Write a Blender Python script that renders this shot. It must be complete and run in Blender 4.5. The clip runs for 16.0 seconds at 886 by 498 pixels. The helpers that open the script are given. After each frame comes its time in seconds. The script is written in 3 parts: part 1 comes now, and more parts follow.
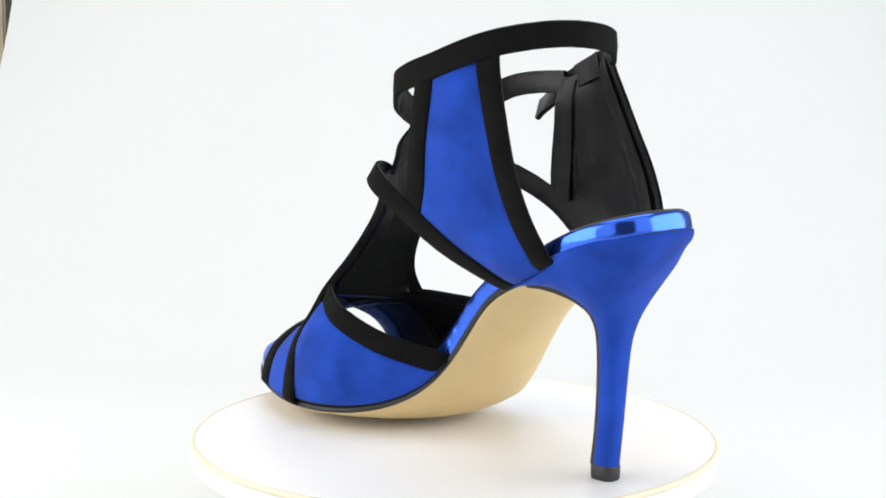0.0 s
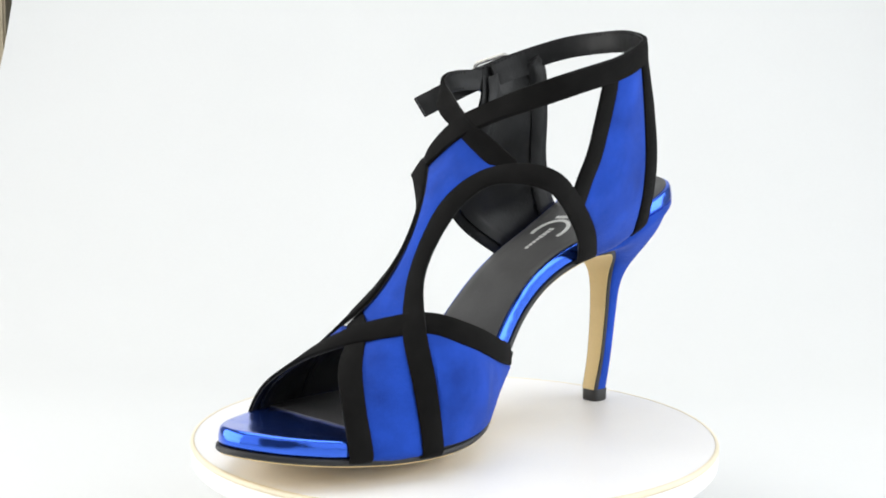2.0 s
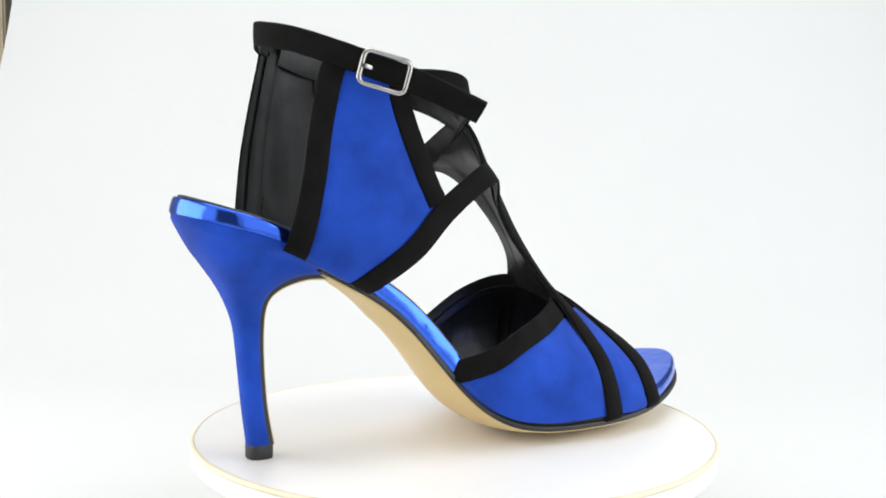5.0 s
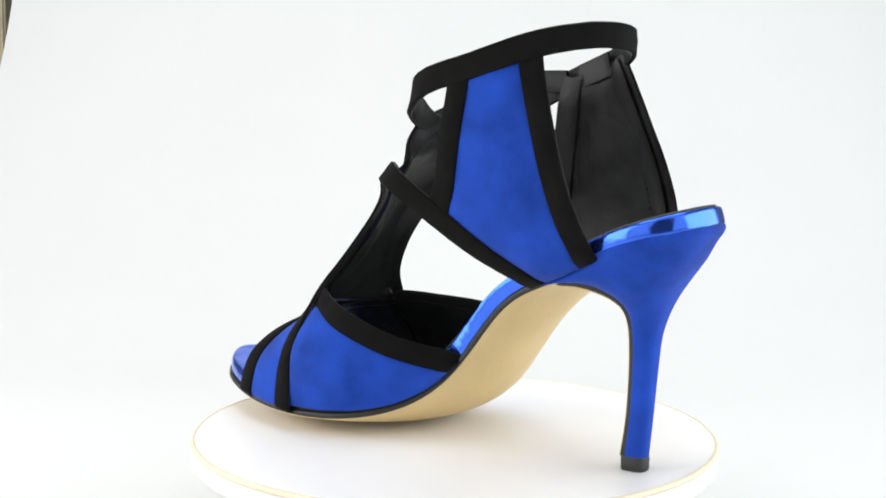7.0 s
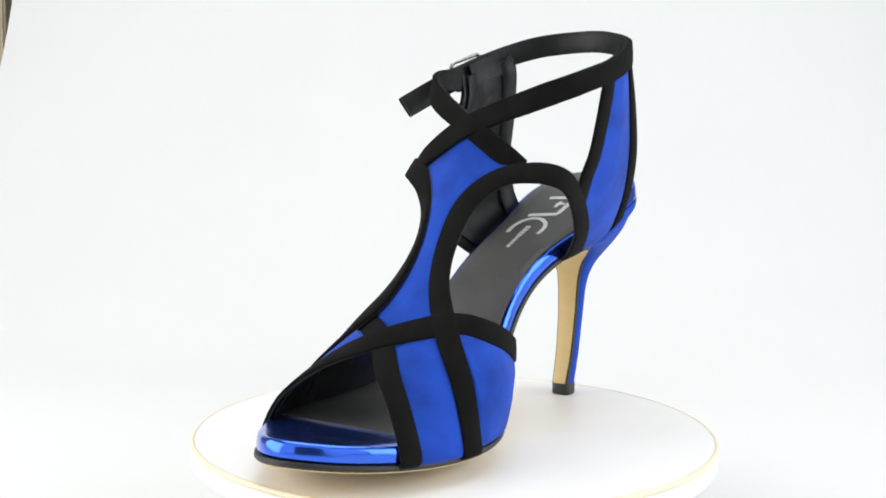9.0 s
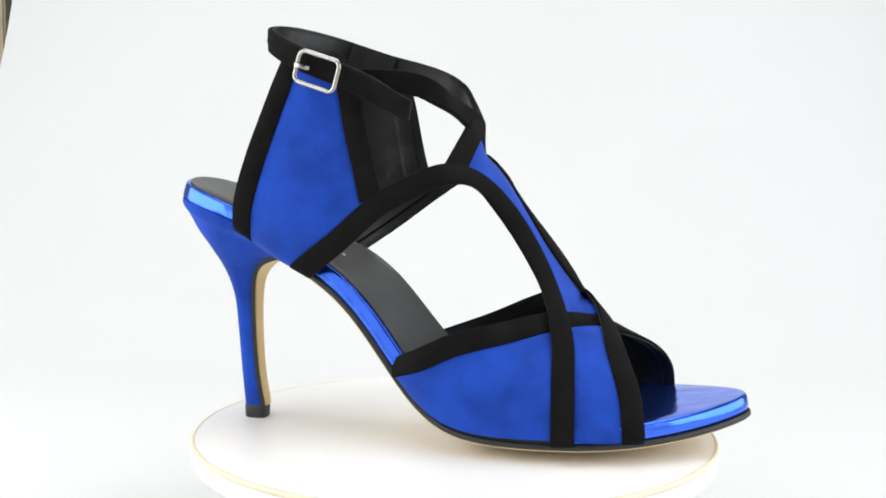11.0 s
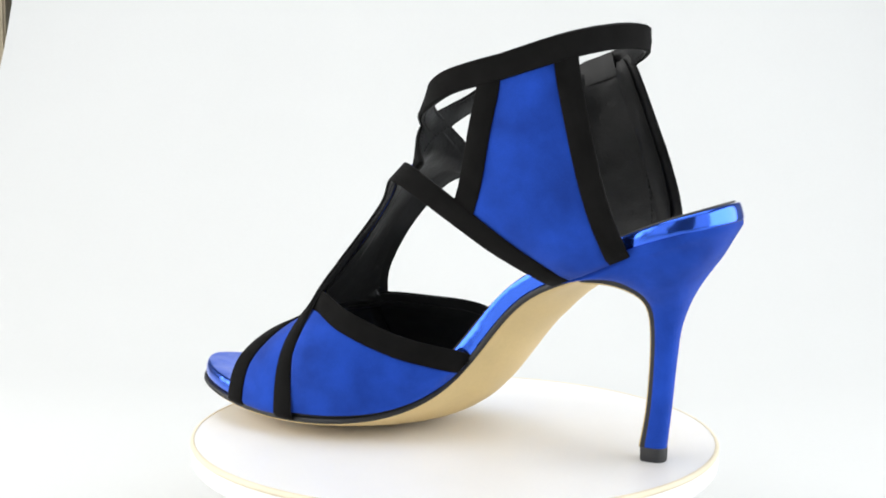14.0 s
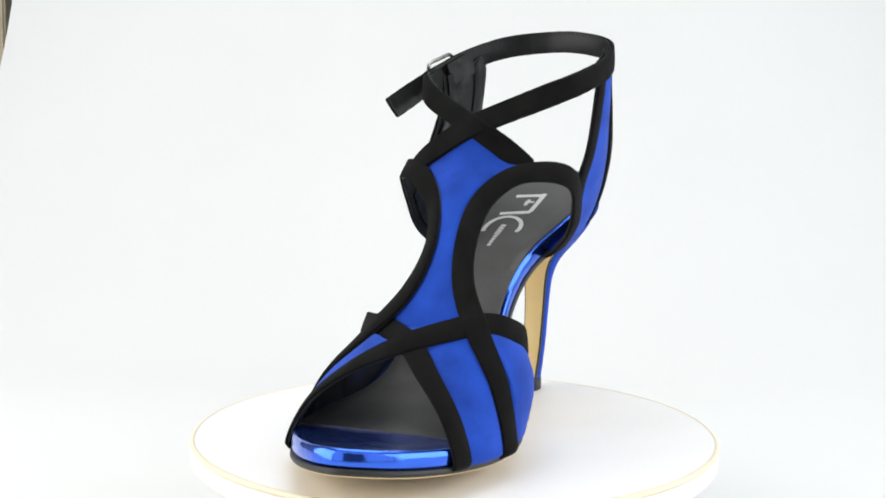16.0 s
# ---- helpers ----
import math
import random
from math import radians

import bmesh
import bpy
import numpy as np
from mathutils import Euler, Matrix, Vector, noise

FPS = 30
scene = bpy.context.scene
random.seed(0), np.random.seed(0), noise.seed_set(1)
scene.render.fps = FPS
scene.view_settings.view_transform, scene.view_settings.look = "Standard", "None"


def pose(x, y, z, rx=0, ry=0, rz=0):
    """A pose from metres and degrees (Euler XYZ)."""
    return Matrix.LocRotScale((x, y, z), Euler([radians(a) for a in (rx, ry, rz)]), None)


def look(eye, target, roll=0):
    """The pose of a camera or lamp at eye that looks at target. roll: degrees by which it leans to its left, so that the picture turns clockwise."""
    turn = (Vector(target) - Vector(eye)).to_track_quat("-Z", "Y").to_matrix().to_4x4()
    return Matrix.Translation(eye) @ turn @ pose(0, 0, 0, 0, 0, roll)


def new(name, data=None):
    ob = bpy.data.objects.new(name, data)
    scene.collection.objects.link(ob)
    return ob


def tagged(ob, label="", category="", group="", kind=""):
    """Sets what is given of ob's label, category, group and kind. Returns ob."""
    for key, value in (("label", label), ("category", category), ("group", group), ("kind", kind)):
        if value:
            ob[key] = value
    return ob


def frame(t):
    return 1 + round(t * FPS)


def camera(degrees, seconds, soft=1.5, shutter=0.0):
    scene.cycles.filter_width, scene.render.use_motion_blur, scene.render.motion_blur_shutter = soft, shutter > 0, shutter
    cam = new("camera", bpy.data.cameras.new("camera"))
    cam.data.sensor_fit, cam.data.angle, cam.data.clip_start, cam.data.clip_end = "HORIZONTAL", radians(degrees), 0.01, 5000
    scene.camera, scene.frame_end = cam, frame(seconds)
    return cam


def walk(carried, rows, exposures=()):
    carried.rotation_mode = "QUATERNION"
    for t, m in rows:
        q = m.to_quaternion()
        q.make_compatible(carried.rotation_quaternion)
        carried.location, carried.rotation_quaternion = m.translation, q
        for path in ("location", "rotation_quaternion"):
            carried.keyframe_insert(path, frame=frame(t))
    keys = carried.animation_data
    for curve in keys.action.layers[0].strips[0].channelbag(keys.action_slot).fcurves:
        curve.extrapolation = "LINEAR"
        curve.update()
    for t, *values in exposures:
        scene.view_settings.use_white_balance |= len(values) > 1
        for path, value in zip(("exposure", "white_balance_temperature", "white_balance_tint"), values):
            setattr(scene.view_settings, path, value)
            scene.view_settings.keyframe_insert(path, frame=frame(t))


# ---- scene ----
cam = camera(34.85, 16.0, soft=1.8)
EYE = Vector((0, -0.5581, 0.1444))
walk(cam, [(t, look(EYE, EYE + Vector((-0.00954, 0.99208, -0.12526)), 0.57)) for t in (0.0, 16.0)])


JERKS = (0, 0.5, 1, 1.5, 2, 2.5, 3, 5.5, 6, 6.5, 7, 7.5, 8, 8.5, 9, 11.5, 12, 12.5, 13, 13.5, 14, 14.5, 15, 15.5, 16), (-0.3, -0.4, -0.38, -0.6, -0.35, 0.1, -0.2, -0.24, 0.2, -0.4, 0.3, 0.06, 0.14, 0.12, 0.3, -0.6, 0.1, 0.2, 0.2, -0.45, 0.1, -0.6, 0.04, -0.35, 0.2)


def turn(t):
    """Degrees through which the turntable has turned at t seconds: it runs a little unevenly."""
    a = 0.92661 * t
    return math.degrees(a - 0.0622 * math.sin(a) + 0.09877 * (math.cos(a) - 1)
                        + 0.01181 * math.sin(2 * a) + 0.01688 * (math.cos(2 * a) - 1)) + float(np.interp(t, *JERKS))


# ---- light ----
world = bpy.data.worlds.new("studio")
world.use_nodes = True
world.node_tree.nodes["Background"].inputs[0].default_value = (0.93, 0.96, 1.0, 1)
world.node_tree.nodes["Background"].inputs[1].default_value = 1.08
scene.world = world


def softbox(name, eye, target, w, h, power, colour, spread=180):
    data = bpy.data.lights.new(name, "AREA")
    data.shape, data.size, data.size_y, data.energy, data.color, data.spread = "RECTANGLE", w, h, power, colour, radians(spread)
    ob = new(name, data)
    ob.matrix_world = look(eye, target)
    return ob


softbox("softbox_left", (-0.72, -0.12, 0.25), (0, 0.02, 0.05), 0.9, 0.58, 5.0, (1.0, 0.985, 0.955))
softbox("softbox_right", (0.72, -0.12, 0.25), (0, 0.02, 0.05), 0.9, 0.58, 5.0, (0.95, 0.98, 1.0))
softbox("softbox_top", (0, 0.06, 0.72), (0, 0.06, 0), 0.7, 0.6, 3.5, (0.99, 1, 0.985))


# ---- materials ----
def material(name, colour, rough=0.6, metal=0.0, vary=0.12, scale=90.0, bump=0.0, bump_scale=1500.0, sheen=0.0, coat=0.0, spec=0.5, crease=0.0, crease_scale=120.0):
    """A surface with two scales of variation in its colour, and a fine relief."""
    m = bpy.data.materials.new(name)
    m.use_nodes = True
    nt = m.node_tree
    b = nt.nodes["Principled BSDF"]
    b.inputs["Roughness"].default_value = rough
    b.inputs["Metallic"].default_value = metal
    b.inputs["Sheen Weight"].default_value = sheen
    b.inputs["Sheen Roughness"].default_value = 0.4
    b.inputs["Coat Weight"].default_value = coat
    b.inputs["Specular IOR Level"].default_value = spec
    co = nt.nodes.new("ShaderNodeTexCoord")
    big, fine = nt.nodes.new("ShaderNodeTexNoise"), nt.nodes.new("ShaderNodeTexNoise")
    big.inputs["Scale"].default_value, big.inputs["Detail"].default_value = scale, 4
    fine.inputs["Scale"].default_value, fine.inputs["Detail"].default_value = bump_scale, 3
    for n in (big, fine):
        nt.links.new(co.outputs["Object"], n.inputs["Vector"])
    mix = nt.nodes.new("ShaderNodeMath")
    mix.operation = "MULTIPLY_ADD"
    mix.inputs[1].default_value = 0.3
    nt.links.new(fine.outputs["Fac"], mix.inputs[0])
    nt.links.new(big.outputs["Fac"], mix.inputs[2])
    ramp = nt.nodes.new("ShaderNodeValToRGB")
    lo, hi = ramp.color_ramp.elements
    lo.position, hi.position = 0.42, 0.88
    lo.color = (*[c * (1 - vary) for c in colour], 1)
    hi.color = (*[min(1, c * (1 + vary)) for c in colour], 1)
    nt.links.new(mix.outputs[0], ramp.inputs["Fac"])
    nt.links.new(ramp.outputs["Color"], b.inputs["Base Color"])
    if bump:
        bp = nt.nodes.new("ShaderNodeBump")
        bp.inputs["Strength"].default_value, bp.inputs["Distance"].default_value = bump, 0.0004
        nt.links.new(fine.outputs["Fac"], bp.inputs["Height"])
        nt.links.new(bp.outputs["Normal"], b.inputs["Normal"])
        if crease:
            fold = nt.nodes.new("ShaderNodeTexNoise")
            fold.inputs["Scale"].default_value, fold.inputs["Detail"].default_value = crease_scale, 1.5
            fold.inputs["Distortion"].default_value = 0.3
            nt.links.new(co.outputs["Object"], fold.inputs["Vector"])
            deep = nt.nodes.new("ShaderNodeBump")
            deep.inputs["Strength"].default_value, deep.inputs["Distance"].default_value = crease, 0.0025
            nt.links.new(fold.outputs["Fac"], deep.inputs["Height"])
            nt.links.new(deep.outputs["Normal"], bp.inputs["Normal"])
    return m


BLUE_SUEDE = material("blue_suede", (0.0135, 0.060, 0.40), 0.92, vary=0.3, scale=62, bump=0.5, bump_scale=2600, sheen=0.10, spec=0.15)
BLACK_SUEDE = material("black_suede", (0.0080, 0.0076, 0.0073), 0.95, vary=0.3, scale=90, bump=0.6, bump_scale=2600, sheen=0.02, spec=0.08)
LINING = material("black_lining_leather", (0.014, 0.014, 0.014), 0.38, vary=0.3, scale=60, bump=0.25, bump_scale=900, crease=0.45, crease_scale=70, spec=0.22)
SOCK = material("black_sock_leather", (0.085, 0.084, 0.083), 0.38, vary=0.2, scale=40, bump=0.15, bump_scale=1100, crease=0.1, crease_scale=60, spec=0.2)
FOIL = material("metallic_blue_leather", (0.06, 0.17, 0.86), 0.16, 0.95, vary=0.08, scale=50, bump=0.03, bump_scale=500, crease=0.18, crease_scale=110)
TAN = material("tan_outsole", (0.66, 0.50, 0.24), 0.5, vary=0.07, scale=35, bump=0.1, bump_scale=700)
RUBBER = material("black_rubber", (0.025, 0.025, 0.026), 0.6, vary=0.2, scale=120, bump=0.2, bump_scale=1500)
WELT = material("black_edge_dye", (0.014, 0.014, 0.015), 0.5, vary=0.2, scale=120, bump=0.2, bump_scale=1500)
STEEL = material("nickel", (0.40, 0.385, 0.36), 0.26, 1.0, vary=0.08, scale=200, bump=0.05, bump_scale=900)
SILVER = material("silver_print", (0.62, 0.62, 0.60), 0.45, vary=0.1, scale=300)
THREAD = material("black_thread", (0.006, 0.006, 0.006), 0.8, vary=0.2, scale=400)
DISC = material("white_plastic", (0.90, 0.882, 0.862), 0.4, vary=0.03, scale=14, bump=0.05, bump_scale=700)
CREAM = material("cream_plastic", (0.84, 0.75, 0.56), 0.4, vary=0.05, scale=20, bump=0.05, bump_scale=600)
PAPER = material("white_paper", (0.778, 0.782, 0.773), 0.9, vary=0.02, scale=3, bump=0.05, bump_scale=400)
FABRIC = material("grey_white_fabric", (0.54, 0.555, 0.57), 0.95, vary=0.05, scale=6, bump=0.2, bump_scale=900)
DARK = material("dark_grey_paint", (0.10, 0.10, 0.11), 0.8, vary=0.1, scale=5, bump=0.1, bump_scale=300)
WOOD = material("pale_wood", (0.62, 0.52, 0.36), 0.6, vary=0.2, scale=14, bump=0.2, bump_scale=300)


# ---- mesh helpers; shoe parts are written in millimetres ----
def mesh(name, verts, faces, mat, parent=None, label="", smooth=True, scale=0.001):
    me = bpy.data.meshes.new(name)
    me.from_pydata([tuple(np.asarray(v, float) * scale) for v in verts], [], faces)
    bm = bmesh.new()
    bm.from_mesh(me)
    bmesh.ops.remove_doubles(bm, verts=bm.verts, dist=0.00002)
    bmesh.ops.recalc_face_normals(bm, faces=bm.faces)
    bm.to_mesh(me)
    bm.free()
    if smooth:
        me.polygons.foreach_set("use_smooth", [True] * len(me.polygons))
        me.set_sharp_from_angle(angle=radians(50))
    me.materials.append(mat)
    ob = new(name, me)
    ob.parent = parent
    if label:
        tagged(ob, label)
    return ob


def spline(points, n):
    """n points evenly spaced along a smooth curve through the given ones."""
    c = np.asarray(points, float)
    p = np.vstack([2 * c[0] - c[1], c, 2 * c[-1] - c[-2]])

    def at(u):
        i = np.minimum(u.astype(int), len(c) - 2)
        f = (u - i)[:, None]
        a, b, d, e = p[i], p[i + 1], p[i + 2], p[i + 3]
        return 0.5 * (2 * b + (d - a) * f + (2 * a - 5 * b + 4 * d - e) * f ** 2 + (3 * b - a - 3 * d + e) * f ** 3)

    u = np.linspace(0, len(c) - 1, 40 * len(c))
    q = at(u)
    s = np.r_[0, np.cumsum(np.linalg.norm(np.diff(q, axis=0), axis=1))]
    return at(np.interp(np.linspace(0, s[-1], n), s, u))


def part_of(curve, a, b, n=40):
    """The stretch of a curve from the fraction a to b."""
    q = spline(curve, 300)
    return q[np.linspace(a * 299, b * 299, n).round().astype(int)]


def unit(v):
    v = np.asarray(v, float)
    return v / (np.linalg.norm(v, axis=-1, keepdims=True) + 1e-9)


# the middle of the leg and of the foot, away from which the upper faces
AXIS = [np.array(a, float) for a in ((-35, 12, 190), (-35, 12, 120), (0, 9, 88), (40, 6, 42), (70, 3, 22), (104, 4, 10))]
HEEL_AXIS = [np.array(a, float) for a in ((-35, 12, 112), (-110, 8, 108))]


def outward(p, smooth=True):
    res = []
    for q in np.asarray(p, float):
        best = None
        for line in (AXIS, HEEL_AXIS):
            for a, b in zip(line[:-1], line[1:]):
                k = np.clip((q - a) @ (b - a) / ((b - a) @ (b - a)), 0, 1)
                d = q - (a + k * (b - a))
                if q[0] > -15 and q[2] < 70 and d[2] < 0:
                    d = d * np.array([1, 1, 0.1])
                if best is None or d @ d < best @ best:
                    best = d
        res.append(best)
    res = unit(res)
    for _ in range(6 if smooth else 0):
        res[1:-1] = unit(res[:-2] + 2 * res[1:-1] + res[2:])
    return res


def outward_grid(g):
    res = outward(g.reshape(-1, 3), False).reshape(g.shape)
    for _ in range(12):
        res[1:-1] = res[:-2] + 2 * res[1:-1] + res[2:]
        res[:, 1:-1] = res[:, :-2] + 2 * res[:, 1:-1] + res[:, 2:]
        res = unit(res)
    return res


SKINS = []


def lying(c):
    """How a band along the points c faces: as the panels beneath it do, and away from the foot where there are none."""
    nm = outward(c) * 0.05
    for pts, way in SKINS:
        d = ((c[:, None] - pts[None]) ** 2).sum(2)
        nm += np.exp(-d / 36.0) @ way / 6
    nm = unit(nm)
    for _ in range(50):
        nm[1:-1] = unit(nm[:-2] + 2 * nm[1:-1] + nm[2:])
    return nm


def tilted(curve, n, tilt, at, wide):
    """The way a band faces, leaning over round one stretch of its length."""
    u = (np.linspace(0, 1, n) - at) / wide
    return unit(lying(spline(curve, n)) + np.exp(-u * u)[:, None] * np.array(tilt))


def band(curve, width, thick, lift, n, normals):
    """Points and faces of a band along a curve, lying on the foot, with rounded edges."""
    c = spline(curve, n)
    tg = unit(np.gradient(c, axis=0))
    nm = lying(c) if normals is None else normals
    nm = unit(nm - (nm * tg).sum(1, keepdims=True) * tg)
    sd = np.cross(tg, nm)
    prof = [(-0.5, 0.15), (-0.485, 0.6), (-0.44, 0.93), (0, 1.04), (0.44, 0.93), (0.485, 0.6), (0.5, 0.15), (0.46, 0), (0, 0), (-0.46, 0)]
    rough = [1 + 0.02 * noise.noise(Vector(c[i] * 0.7)) for i in range(n)]
    verts = [c[i] + sd[i] * a * width * rough[i] + nm[i] * (lift + thick * (b - 0.5)) for i in range(n) for a, b in prof]
    k = len(prof)
    faces = [(i * k + j, i * k + (j + 1) % k, (i + 1) * k + (j + 1) % k, (i + 1) * k + j) for i in range(n - 1) for j in range(k)]
    faces += [tuple(range(k))[::-1], tuple((n - 1) * k + j for j in range(k))]
    return verts, faces


def strap(name, curve, width, thick, parent, label="", lift=0.0, n=90, mat=None, normals=None, lined=True):
    """A suede band with a leather lining on its inner side."""
    verts, faces = band(curve, width, thick, lift, n, normals)
    ob = mesh(name, above_sole(verts), faces, mat or BLACK_SUEDE, parent, label)
    if lined:
        verts, faces = band(curve, width * 0.97, 0.7, lift - thick / 2 - 0.3, n, normals)
        mesh("strap_lining", above_sole(verts), faces, LINING, ob, "smooth black leather lining")
    return ob


def meet(one, two):
    """The fractions of two curves at which they come nearest to one another."""
    a, b = spline(one, 300), spline(two, 300)
    d = ((a[:, None] - b[None]) ** 2).sum(2)
    i, j = np.unravel_index(d.argmin(), d.shape)
    return i / 299, j / 299


def sheet(name, grid, thick, mat, parent, label="", shift=0.0):
    """A closed skin of the given thickness over a grid of points, inward from it."""
    g = np.asarray(grid, float)
    a, b = g.shape[:2]
    nm = unit(np.cross(np.gradient(g, axis=0), np.gradient(g, axis=1)))
    out = outward_grid(g)
    if (nm * out).sum() < 0:
        nm = -nm
    top, low = g + nm * shift, g + nm * (shift - thick)
    verts = above_sole(list(top.reshape(-1, 3)) + list(low.reshape(-1, 3)))
    o = a * b
    faces = []
    for i in range(a - 1):
        for j in range(b - 1):
            q = (i * b + j, i * b + j + 1, (i + 1) * b + j + 1, (i + 1) * b + j)
            faces += [q, tuple(o + v for v in q[::-1])]
    for i in range(a - 1):
        for j in (0, b - 1):
            faces.append((i * b + j, (i + 1) * b + j, o + (i + 1) * b + j, o + i * b + j))
    for j in range(b - 1):
        for i in (0, a - 1):
            faces.append((i * b + j, i * b + j + 1, o + i * b + j + 1, o + i * b + j))
    return mesh(name, verts, faces, mat, parent, label)


def between(one, two, n=14, bulge=0.0, radius=0.0):
    """A grid of points from one edge to the other, swelling outward in the middle."""
    v = np.linspace(0, 1, n)[None, :, None]
    g = one[:, None] * (1 - v) + two[:, None] * v
    swell = bulge * np.sin(math.pi * v) ** 1.6
    if radius:
        # an arch over the foot: the wider the panel, the higher
        wide = np.linalg.norm(one - two, axis=1)[:, None, None]
        end = np.interp(np.linspace(0, 1, len(one)), [0, 0.17, 0.3, 0.48, 0.7, 1], [0.3, 0.62, 0.7, 0.85, 0.12, 0])[:, None, None]
        high = np.minimum(wide ** 2 / (8 * radius) + bulge * np.clip(wide / 15, 0, 1), 9) * end
        for _ in range(220):
            high[1:-1] = (high[:-2] + 2 * high[1:-1] + high[2:]) / 4
        swell = high * (4 * v * (1 - v)) ** 1.1
    return g + outward_grid(g) * swell


# ---- the studio ----
def sweep():
    """A paper sheet that runs from the table top up the wall behind in one curve."""
    prof = [(-0.75, -0.050), (-0.3, -0.050), (0.30, -0.050)]
    prof += [(0.30 + 0.5 * math.sin(a), 0.450 - 0.5 * math.cos(a)) for a in np.linspace(0.06, math.pi / 2, 28)]
    prof += [(0.80, 0.7), (0.80, 1.1)]
    k = len(prof)
    verts, faces = [], []
    xs = np.linspace(-0.405, 0.405, 9)
    for y, z in prof:
        verts += [(x, y, z) for x in xs]
    for y, z in prof:
        verts += [(x, y + 0.0004, z - 0.0006) for x in xs]
    m, o = len(xs), len(xs) * k
    for i in range(k - 1):
        for j in range(m - 1):
            q = (i * m + j, i * m + j + 1, (i + 1) * m + j + 1, (i + 1) * m + j)
            faces += [q, tuple(o + v for v in q[::-1])]
    ob = mesh("backdrop", verts, faces, PAPER, scale=1)
    return tagged(ob, "seamless white paper sweep behind the turntable", "backdrop", kind="structure")


def box(name, lo, hi, mat, label, category, kind=""):
    bm = bmesh.new()
    bmesh.ops.create_cube(bm, size=1)
    for v in bm.verts:
        v.co = Vector(((lo[i] + hi[i]) / 2 + v.co[i] * (hi[i] - lo[i]) for i in range(3)))
    bmesh.ops.bevel(bm, geom=bm.edges[:], offset=0.002, segments=2, affect="EDGES")
    me = bpy.data.meshes.new(name)
    bm.to_mesh(me)
    bm.free()
    me.materials.append(mat)
    return tagged(new(name, me), label, category, kind=kind)


sweep()
box("floor", (-1.2, -1.6, -0.08), (1.2, 1.3, -0.056), FABRIC, "grey-white table surface under the paper sweep", "floor", "structure")
box("wall_back", (-1.2, 1.15, -0.056), (1.2, 1.17, 1.3), FABRIC, "grey-white fabric wall behind the paper", "wall", "structure")
box("wall_left", (-0.98, -0.9, -0.056), (-0.96, 1.15, 1.3), FABRIC, "grey-white fabric side wall of the light tent", "wall", "structure")
box("wall_right", (0.96, -0.9, -0.056), (0.98, 1.15, 1.3), FABRIC, "grey-white fabric side wall of the light tent", "wall", "structure")
box("ceiling", (-0.98, -0.9, 1.3), (0.98, 1.17, 1.32), FABRIC, "grey-white fabric roof of the light tent", "ceiling", "structure")
# unseen panel added behind the camera so the foil mirrors a dark middle
box("added_dark_panel", (-0.45, -1.30, -0.056), (0.45, -1.28, 1.0), DARK, "unseen dark grey panel added behind the camera to darken reflections", "wall", "structure")
box("wooden_post", (-0.478, 0.85, -0.056), (-0.449, 0.875, 1.1), WOOD, "pale cream-brown wooden post beside the paper backdrop", "post")


# ---- turntable ----
def lathe(name, prof, mat, parent=None, label="", n=128):
    verts = [(r * math.cos(a), r * math.sin(a), z) for r, z in prof for a in np.linspace(0, 2 * math.pi, n, endpoint=False)]
    faces = [(i * n + j, i * n + (j + 1) % n, (i + 1) * n + (j + 1) % n, (i + 1) * n + j) for i in range(len(prof) - 1) for j in range(n)]
    return mesh(name, verts, faces, mat, parent, label, scale=1)


def turntable():
    root = tagged(new("turntable"), "round white plastic turntable disc with a cream rim", "turntable")
    lathe("disc", [(0, 0), (0.04, 0), (0.1037, 0), (0.1038, -0.0002), (0.1038, -0.0021), (0.1049, -0.0023), (0.1051, -0.0028), (0.1051, -0.0082), (0.1043, -0.0092), (0.04, -0.0092), (0.03, -0.007), (0, -0.007)], DISC, root)
    lathe("rim", [(0.1038, -0.002), (0.1038, 0.0), (0.1039, 0.0001), (0.1047, 0.0001), (0.1052, -0.0003), (0.1054, -0.0010), (0.1053, -0.0018), (0.1048, -0.0022), (0.1039, -0.0022)], CREAM, root, "cream plastic rim")
    return root


table = turntable()
base = tagged(new("round_pedestal"), "cream plastic pedestal under the turntable disc", "pedestal")
lathe("foot", [(0, -0.0125), (0.070, -0.0125), (0.0715, -0.0140), (0.0765, -0.0480), (0.0760, -0.0498), (0, -0.0498)], CREAM, base)
lathe("bearing", [(0, -0.0072), (0.03, -0.0072), (0.03, -0.0124), (0, -0.0124)], DISC, base)

# ---- sandal ----
shoe = tagged(new("high_heel_sandal"), "blue suede peep-toe stiletto sandal with black suede straps", "sandal")

# sole edge from the back of the heel to the tip of the toe
SOLE_L = [(-119, 6, 90.6), (-114.2, 22.2, 89.1), (-103, 29.5, 86), (-90, 31, 81.5), (-75, 27, 75), (-58, 22, 67.3), (-41, 18.5, 61), (-28, 15.5, 49.3),
          (-17.5, 15.5, 34.8), (-6.5, 19.5, 20.5), (7, 28, 11.6), (21, 37.4, 8), (39, 42.2, 6.4), (60, 41.6, 6.2), (82, 36, 7.6), (102, 26.2, 10.0), (113.2, 16.0, 12.0), (118.8, 4, 12.8)]
